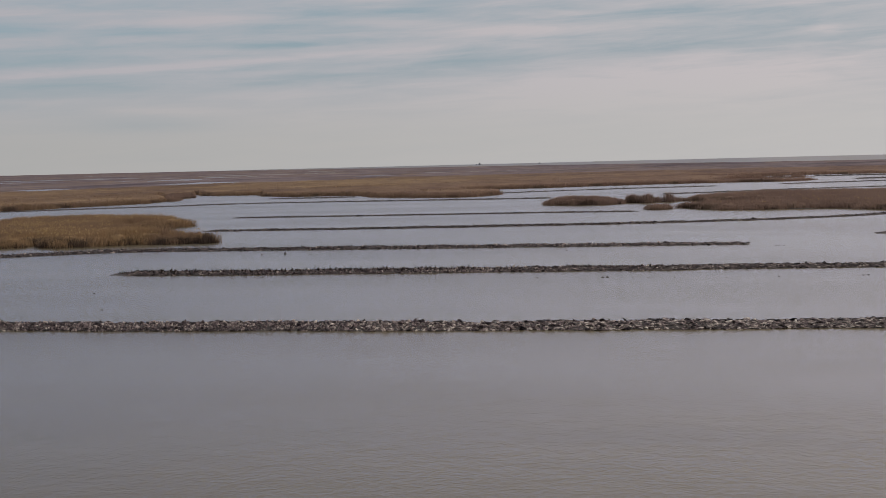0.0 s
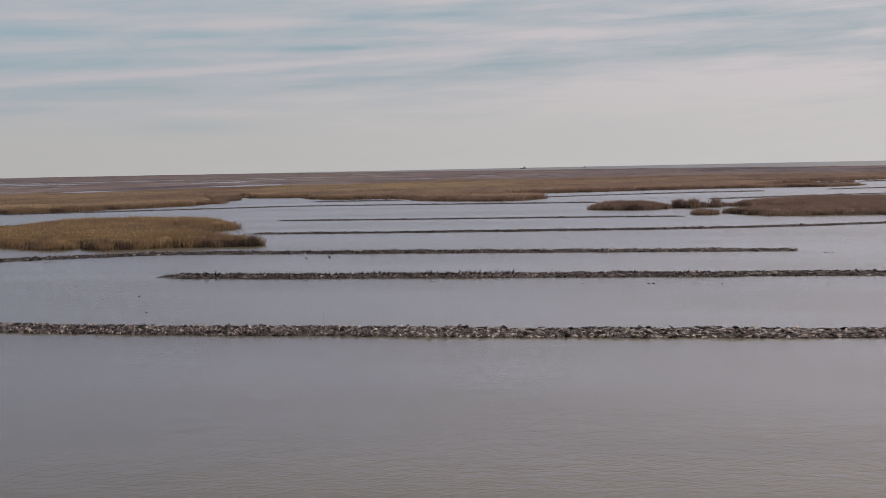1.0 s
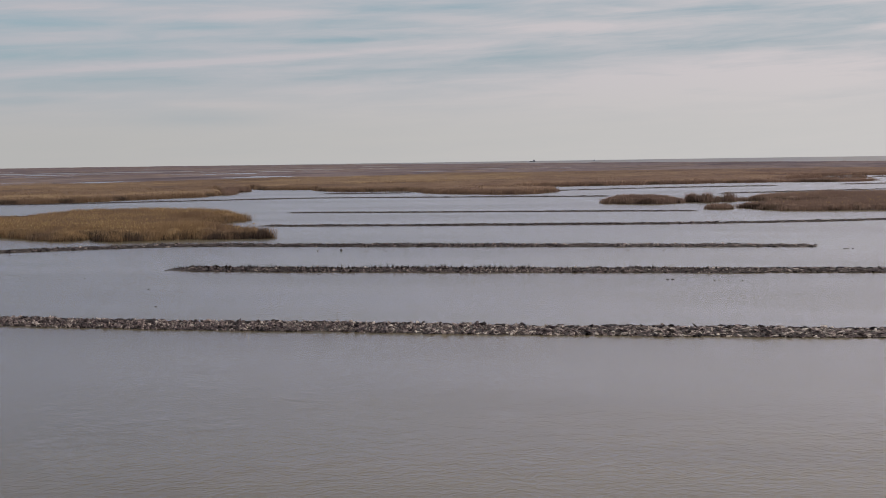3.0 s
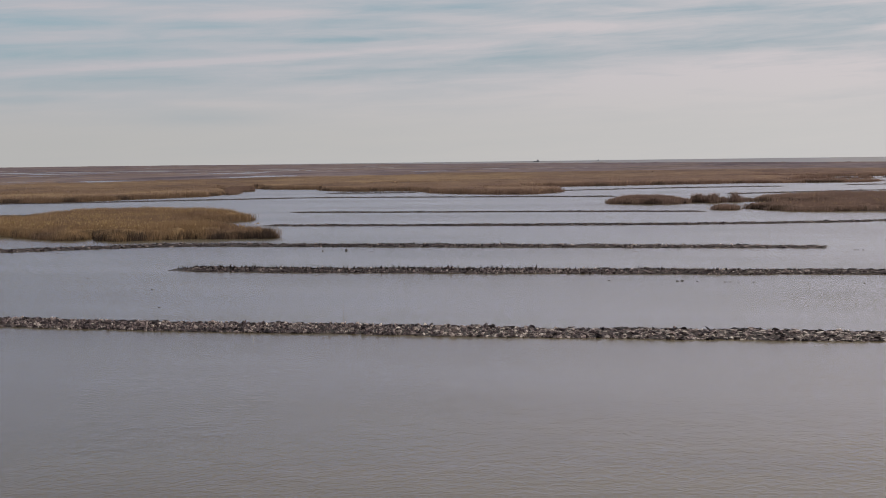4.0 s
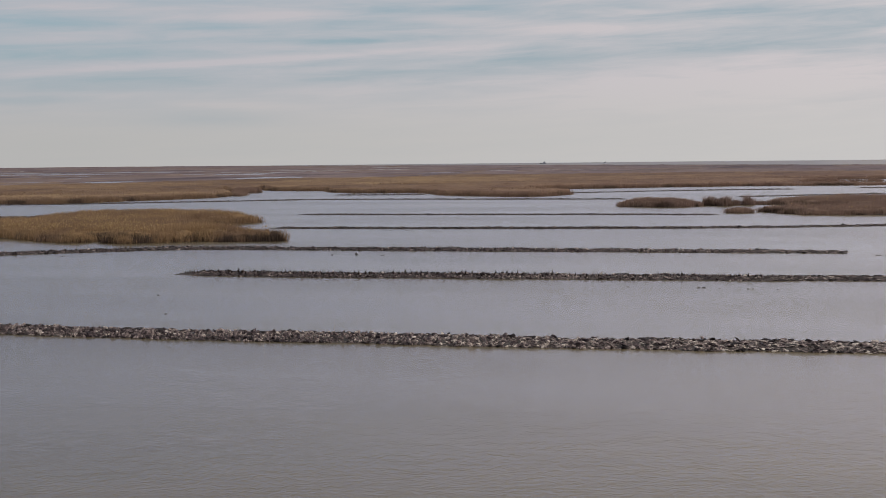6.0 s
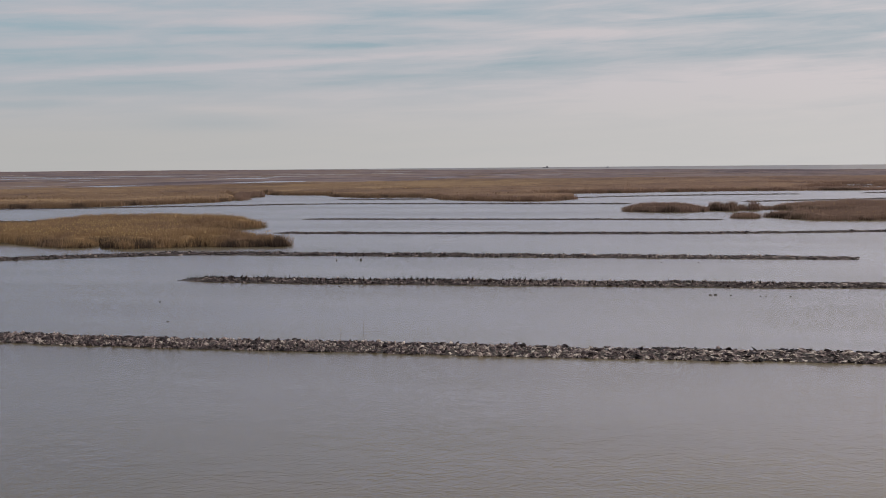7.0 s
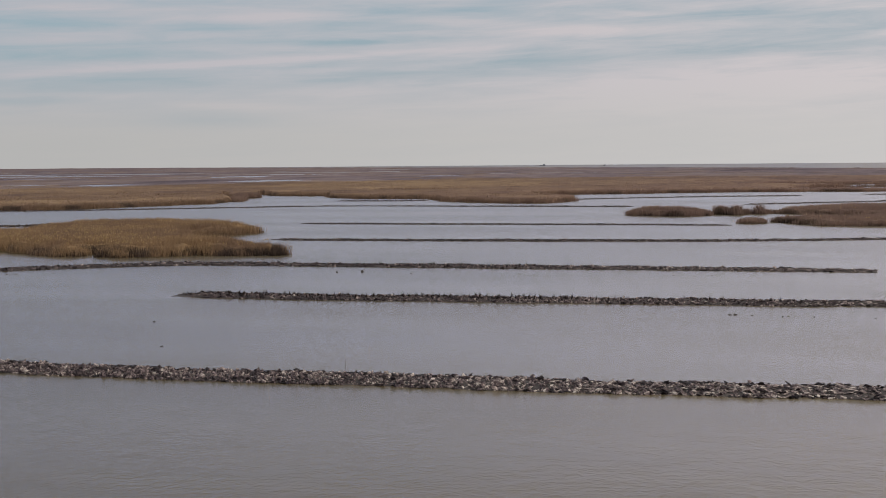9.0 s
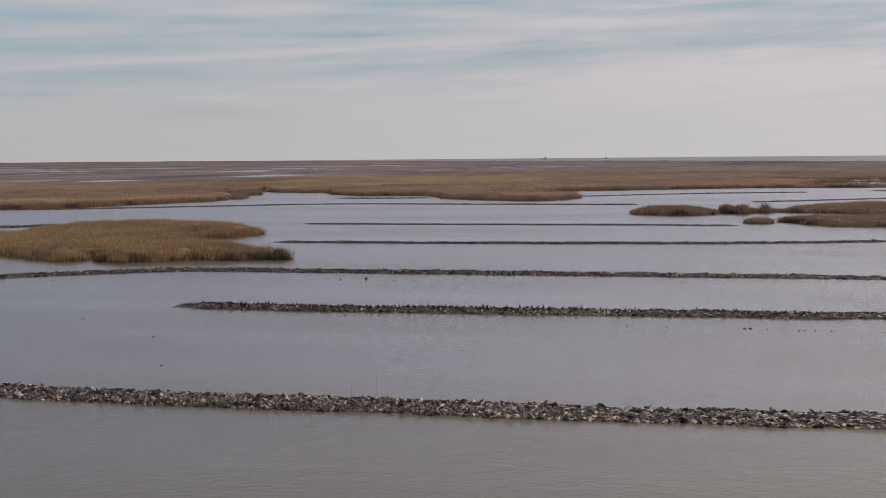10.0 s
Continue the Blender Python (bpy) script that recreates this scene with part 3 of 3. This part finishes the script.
def terrace(points, half, height, label, per_metre, size, singles=0, near=None, seed=500, stubs=(), mat=None, dark_clods=0.0):
    """A long low ridge of dug mud: a mound heaped over with clods. singles: clods that are objects of their own, within the stretch near."""
    step = 0.8
    s, c, way, total = course(points, step)
    side = np.stack([-way[:, 1], way[:, 0]], 1)
    root = tagged(new("mud_terrace"), label, "mud terrace", "mud terraces")
    taper = np.clip(np.minimum(s, total - s) / 3.0, 0.12, 1)
    swell = (1 + 0.26 * field(s, s * 0, 9, seed) + 0.28 * field(s, s * 0, 2.6, seed + 4)) * taper
    across = np.array([-1.15, -0.85, -0.55, -0.25, 0.0, 0.25, 0.55, 0.85, 1.15])
    wob = 0.35 * half * field(s, s * 0, 6, seed + 8)
    u = across[None] * half * (0.85 + 0.15 * swell[:, None]) + wob[:, None]
    shape = np.clip(1 - np.abs(across) ** 1.8, -0.35, 1)
    v = np.empty((len(s), 9, 3))
    v[..., :2] = c[:, None] + side[:, None] * u[..., None]
    v[..., 2] = height * 0.8 * shape[None] * swell[:, None] + rng.uniform(-0.06, 0.06, (len(s), 9))
    i, j = np.meshgrid(np.arange(len(s) - 1), np.arange(8), indexing="ij")
    f = np.stack([i * 9 + j, (i + 1) * 9 + j, (i + 1) * 9 + j + 1, i * 9 + j + 1], -1).reshape(-1, 4)
    part("mound", mesh_of("mound", v.reshape(-1, 3), f[:, ::-1], BANK), root, "packed dark wet mud")
    n = int(total * per_metre)
    at = rng.uniform(0, total - step, n)
    k = np.minimum((at / step).astype(int), len(s) - 1)
    off = rng.uniform(-1.08, 1.0, n)
    p = np.empty((n, 3))
    p[:, :2] = c[k] + way[k] * (at - s[k])[:, None] + side[k] * (off * half * taper[k] + wob[k])[:, None]
    grain = size * np.clip(np.exp(rng.normal(-0.10, 0.52, n)), 0.35, 2.2 if size < 0.17 else 1.5) * (0.55 + 0.45 * taper[k])
    lift = np.clip(1 - np.abs(off) ** 1.8, 0, 1) * swell[k] * height * 0.8
    p[:, 2] = lift + grain * rng.uniform(-0.1, 0.5, n)
    flat = np.maximum(np.clip((p[:, 0] + 55) / 45, 0, 1), 0.7 * np.clip((-72 - p[:, 0]) / 20, 0, 1))   # upright shards midway, settled slabs towards the ends
    turn, tip, roll = rng.uniform(0, 6.28, n), rng.normal(0, 0.75, n) * (1 - 0.75 * flat), rng.normal(0, 0.75, n) * (1 - 0.75 * flat)
    kind = rng.integers(0, len(SHAPES), n)
    squash = rng.uniform(0.55, 1.35, (n, 3)) * (0.95, 0.95, 0.95) * (1 + flat[:, None] * np.array([0.42, 0.30, -0.58]))
    alone = np.zeros(n, bool)
    if singles:
        reach = np.where((p[:, 0] > near[0]) & (p[:, 0] < near[1]) & (off < 0.5) & (grain > size * 0.9))[0]
        alone[reach[:singles]] = True
    allv, allf, base = [], [], 0
    for m in range(n):
        pose_m = Euler((tip[m], roll[m], turn[m])).to_matrix()
        if alone[m]:
            ob = part("clod", CLOD_MESHES[kind[m]], root)
            ob.matrix_basis = Matrix.LocRotScale(Vector(p[m]), pose_m.to_quaternion(), Vector(squash[m] * grain[m]))
            continue
        sv, sf = SHAPES[kind[m]]
        allv.append((sv * squash[m]) @ (np.array(pose_m).T * grain[m]) + p[m])
        allf.append(sf + base)
        base += len(sv)
    if allv:
        part("rubble", mesh_of("rubble", np.concatenate(allv), np.concatenate(allf), mat or FAR_RUBBLE), root, "heaped clods of wet and drying mud", "stuff")
    # black lumps: most along the crest, the rest at the waterline
    if dark_clods:
        m = int(total * dark_clods)
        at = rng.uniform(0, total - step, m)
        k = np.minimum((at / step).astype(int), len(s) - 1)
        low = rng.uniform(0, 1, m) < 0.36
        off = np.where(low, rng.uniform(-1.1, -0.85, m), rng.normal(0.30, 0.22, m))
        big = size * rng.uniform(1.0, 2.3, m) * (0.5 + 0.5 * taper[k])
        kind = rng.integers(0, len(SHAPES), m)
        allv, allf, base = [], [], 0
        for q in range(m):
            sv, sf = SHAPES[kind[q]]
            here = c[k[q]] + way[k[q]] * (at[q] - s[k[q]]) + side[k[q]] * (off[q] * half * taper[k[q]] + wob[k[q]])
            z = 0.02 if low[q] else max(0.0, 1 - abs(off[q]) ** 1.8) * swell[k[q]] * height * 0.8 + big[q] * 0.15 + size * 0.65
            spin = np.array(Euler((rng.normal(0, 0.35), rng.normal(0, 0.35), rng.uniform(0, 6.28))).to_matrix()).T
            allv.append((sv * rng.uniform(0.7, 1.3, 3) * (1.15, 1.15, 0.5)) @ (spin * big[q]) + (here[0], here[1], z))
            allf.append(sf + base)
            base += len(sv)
        part("sod", mesh_of("sod", np.concatenate(allv), np.concatenate(allf), DARK_CLOD), root, "black lumps along the crest and waterline", "stuff")
    # short dead shoots standing on the crest
    if len(stubs):
        for a0, a1, count, tall in stubs:
            for q in np.linspace(a0, a1, count) + rng.uniform(-0.4, 0.4, count) * (a1 - a0) / count:
                kk = min(int(q / step), len(s) - 1)
                bm = bmesh.new()
                h = tall * rng.uniform(0.6, 1.35)
                for b in range(3):
                    ang, lean = rng.uniform(0, 6.28), rng.uniform(0.05, 0.45)
                    w = rng.uniform(0.035, 0.055)
                    hb = h * (1.0 if b == 0 else rng.uniform(0.4, 0.8))
                    tipv = Vector((math.cos(ang) * lean * hb, math.sin(ang) * lean * hb, hb))
                    ring = [bm.verts.new((math.cos(ang + r) * w, math.sin(ang + r) * w, 0)) for r in (0, 2.1, 4.2)]
                    mid = [bm.verts.new(tipv * 0.6 + Vector((math.cos(ang + r), math.sin(ang + r), 0)) * w * 0.9) for r in (0, 2.1, 4.2)]
                    tipvert = bm.verts.new(tipv)
                    for r in range(3):
                        bm.faces.new((ring[r], ring[(r + 1) % 3], mid[(r + 1) % 3], mid[r]))
                        bm.faces.new((mid[r], mid[(r + 1) % 3], tipvert))
                data = bpy.data.meshes.new("shoot")
                bm.to_mesh(data)
                bm.free()
                data.materials.append(SHOOT)
                ob = part("shoot", data, root, "short dark dead shoot")
                o = rng.normal(-0.16, 0.26)
                ob.location = (*(c[kk] + side[kk] * (o * half + wob[kk])), height * 0.8 * swell[kk] * 0.85)
    return root


SHOOT = material("dead_shoot", reed_surface([(0.014, 0.011, 0.011), (0.024, 0.019, 0.018), (0.06, 0.048, 0.038)], (0.02, 0.016, 0.015)))
GREY = "long low terrace of dark dug mud clods in the water"
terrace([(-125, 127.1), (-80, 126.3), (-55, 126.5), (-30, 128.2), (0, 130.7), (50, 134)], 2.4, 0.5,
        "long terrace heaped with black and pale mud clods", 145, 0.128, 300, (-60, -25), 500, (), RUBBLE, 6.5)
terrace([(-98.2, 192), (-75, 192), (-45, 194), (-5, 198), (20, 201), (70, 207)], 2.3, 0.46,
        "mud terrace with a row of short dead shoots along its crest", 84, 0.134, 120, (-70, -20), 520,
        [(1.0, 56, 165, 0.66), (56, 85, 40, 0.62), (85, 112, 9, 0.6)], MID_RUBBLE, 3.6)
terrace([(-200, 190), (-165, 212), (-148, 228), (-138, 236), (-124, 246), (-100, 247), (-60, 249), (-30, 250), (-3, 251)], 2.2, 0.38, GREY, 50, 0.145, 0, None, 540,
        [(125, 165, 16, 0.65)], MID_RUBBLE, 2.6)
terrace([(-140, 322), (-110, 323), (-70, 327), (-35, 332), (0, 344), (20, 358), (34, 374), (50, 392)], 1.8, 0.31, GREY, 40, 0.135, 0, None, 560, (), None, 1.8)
terrace([(-300, 352), (-262, 366), (-246, 376), (-238, 388)], 2.1, 0.5, GREY, 22, 0.2, 0, None, 570)
terrace([(-166, 404), (-120, 405), (-80, 408), (-38, 408)], 1.65, 0.27, GREY, 34, 0.115, 0, None, 580)
terrace([(-420, 452), (-340, 490), (-305, 500), (-279, 520), (-250, 540), (-222, 562), (-190, 564), (-140, 561), (-87, 562)], 1.8, 0.34, GREY, 20, 0.14, 0, None, 600)
terrace([(-241, 634), (-220, 634), (-196, 641)], 2.0, 0.35, GREY, 8, 0.28, 0, None, 620)
terrace([(-133, 660), (-100, 692), (-70, 712), (-26, 730)], 1.8, 0.36, GREY, 15, 0.16, 0, None, 640)
terrace([(-46, 590), (-30, 602), (-8, 622), (20, 645), (60, 660)], 1.8, 0.34, GREY, 15, 0.16, 0, None, 660)
terrace([(4, 752), (30, 765), (65, 790), (140, 800)], 2.0, 0.45, GREY, 10, 0.24, 0, None, 680)
terrace([(50, 856), (72, 872), (150, 890)], 2.4, 0.7, GREY, 7, 0.36, 0, None, 700)
terrace([(28, 985), (80, 990), (200, 1005)], 2.6, 0.75, GREY, 6, 0.4, 0, None, 720)
terrace([(20, 281), (45, 283), (90, 288)], 2.2, 0.5, GREY, 22, 0.24, 0, None, 740)


# ---- lumps and stems in the open water ----
def lump(x, y, long_, high):
    """One worn lump of mud lying just clear of the water."""
    bm = bmesh.new()
    for _ in range(16):
        d = Vector(rng.normal(0, 1, 3)).normalized() * rng.uniform(0.7, 1.05)
        bm.verts.new((d.x * long_ * 0.5, d.y * 0.22, d.z * high))
    bmesh.ops.convex_hull(bm, input=bm.verts[:])
    bmesh.ops.delete(bm, geom=[v for v in bm.verts if not v.link_faces], context="VERTS")
    data = bpy.data.meshes.new("mud_lump")
    bm.to_mesh(data)
    bm.free()
    data.materials.append(BANK)
    ob = tagged(new("mud_lump", data), "low lump of dark mud awash in still water", "mud lump", "mud lumps")
    ob.location = (x, y, 0.02)


for x, y, long_, high in [(-35.5, 182, 0.5, 0.14), (-31, 182.5, 0.5, 0.12), (-22, 183, 1.0, 0.15), (-21.4, 183.4, 0.4, 0.22), (-19.5, 183, 0.6, 0.10), (-18, 183, 0.9, 0.12),
                          (-15.6, 183, 1.6, 0.14), (-14.2, 183, 1.0, 0.12), (-12.5, 183, 0.5, 0.13), (-7, 183.2, 0.8, 0.12), (-5.8, 183.2, 0.6, 0.13), (1, 183.5, 1.0, 0.12),
                          (12, 185, 1.2, 0.12), (-72.6, 185.4, 0.4, 0.1), (-71.8, 185.6, 0.3, 0.16), (-90, 233, 0.65, 0.42), (-86, 234.5, 0.65, 0.62), (-98, 232.5, 1.0, 0.12),
                          (-101, 232, 0.8, 0.1), (-81, 233.5, 1.4, 0.11), (-77, 233, 1.0, 0.12), (-73, 233.5, 0.8, 0.12), (-69, 233, 0.8, 0.12), (-52, 235, 0.7, 0.12),
                          (-35, 238, 0.8, 0.14), (-29, 238, 0.7, 0.12), (1.5, 245, 2.4, 0.14), (-116, 317.5, 1.2, 0.15), (-107, 314, 3.0, 0.14), (-102, 314.5, 2.4, 0.14),
                          (-94, 312, 2.6, 0.15), (-91, 313, 1.0, 0.15), (-86, 162, 0.3, 0.12), (-75, 143, 0.3, 0.08), (-103.5, 176, 0.7, 0.08), (-106, 175, 0.6, 0.08),
                          (-143, 219, 2.6, 0.10), (-137, 223, 2.2, 0.10), (-131, 228, 2.0, 0.10), (-156, 250, 0.8, 0.2), (-126, 266.5, 0.4, 0.12)]:
    pieces = max(1, round(long_ / 0.7))
    for k in range(pieces):
        lump(x + (k + 0.5 - pieces / 2) * 0.7 + rng.uniform(-0.12, 0.12), y + rng.normal(0, 0.25), rng.uniform(0.25, 0.65), high * rng.uniform(0.45, 0.95))


def lone_stem(x, y, z, h, tilt):
    """One thin bare stem, slightly bent."""
    curve = bpy.data.curves.new("stem", "CURVE")
    curve.dimensions, curve.bevel_depth, curve.bevel_resolution = "3D", 0.012, 1
    s = curve.splines.new("POLY")
    s.points.add(4)
    for k in range(5):
        q = k / 4
        s.points[k].co = (tilt * q * q * h, 0.02 * q, h * q, 1)
        s.points[k].radius = 1 - 0.6 * q
    curve.materials.append(STALK)
    ob = tagged(new("bare_stem", curve), "single thin bare reed stem rising from the terrace edge", "stem", "bare stems")
    ob.location = (x, y, z)


lone_stem(-50.2, 128.6, 0.2, 1.6, 0.02)
lone_stem(-48.4, 129.8, 0.0, 2.6, -0.01)
lone_stem(-52.0, 116.5, -0.05, 1.2, -0.12)


# ---- two ships on the horizon ----
def ship(x, y, length, label, cabin):
    root = tagged(new("ship"), label, "ship", "far ships")
    base = float(rise(np.array(x), np.array(y)))
    root.location = (x, y, base)
    root.scale = (1, 1, 0.55 + 0.02 * length)

    def block(name, cx, sx, sy, z0, z1, mat, taper=0.0, note=""):
        bm = bmesh.new()
        bmesh.ops.create_cube(bm, size=1)
        for v in bm.verts:
            low = v.co.z < 0
            v.co = Vector((cx + v.co.x * sx * (1 - (taper if low else 0)), v.co.y * sy * (1 - (taper if low else 0)), z0 if low else z1))
        bmesh.ops.bevel(bm, geom=bm.edges[:], offset=0.15, segments=1, affect="EDGES")
        data = bpy.data.meshes.new(name)
        bm.to_mesh(data)
        bm.free()
        data.materials.append(mat)
        part(name, data, root, note)

    block("hull", 0, length, 7, -1.0, 1.8, SHIP_GREY, 0.15)
    block("cabin", length * cabin, length * 0.34, 6, 1.8, 5.0, SHIP_PALE)
    block("wheelhouse", length * cabin, length * 0.2, 5, 5.0, 6.4, SHIP_GREY)
    block("mast", length * cabin, 0.6, 0.6, 6.4, 8.5, SHIP_GREY)
    block("deck_house", -length * cabin, length * 0.22, 5, 1.8, 3.4, SHIP_PALE)


ship(-906, 4270, 20, "small grey work ship far off on the sea", 0.24)
ship(-713, 4300, 8, "tiny grey boat far off on the sea", 0.2)
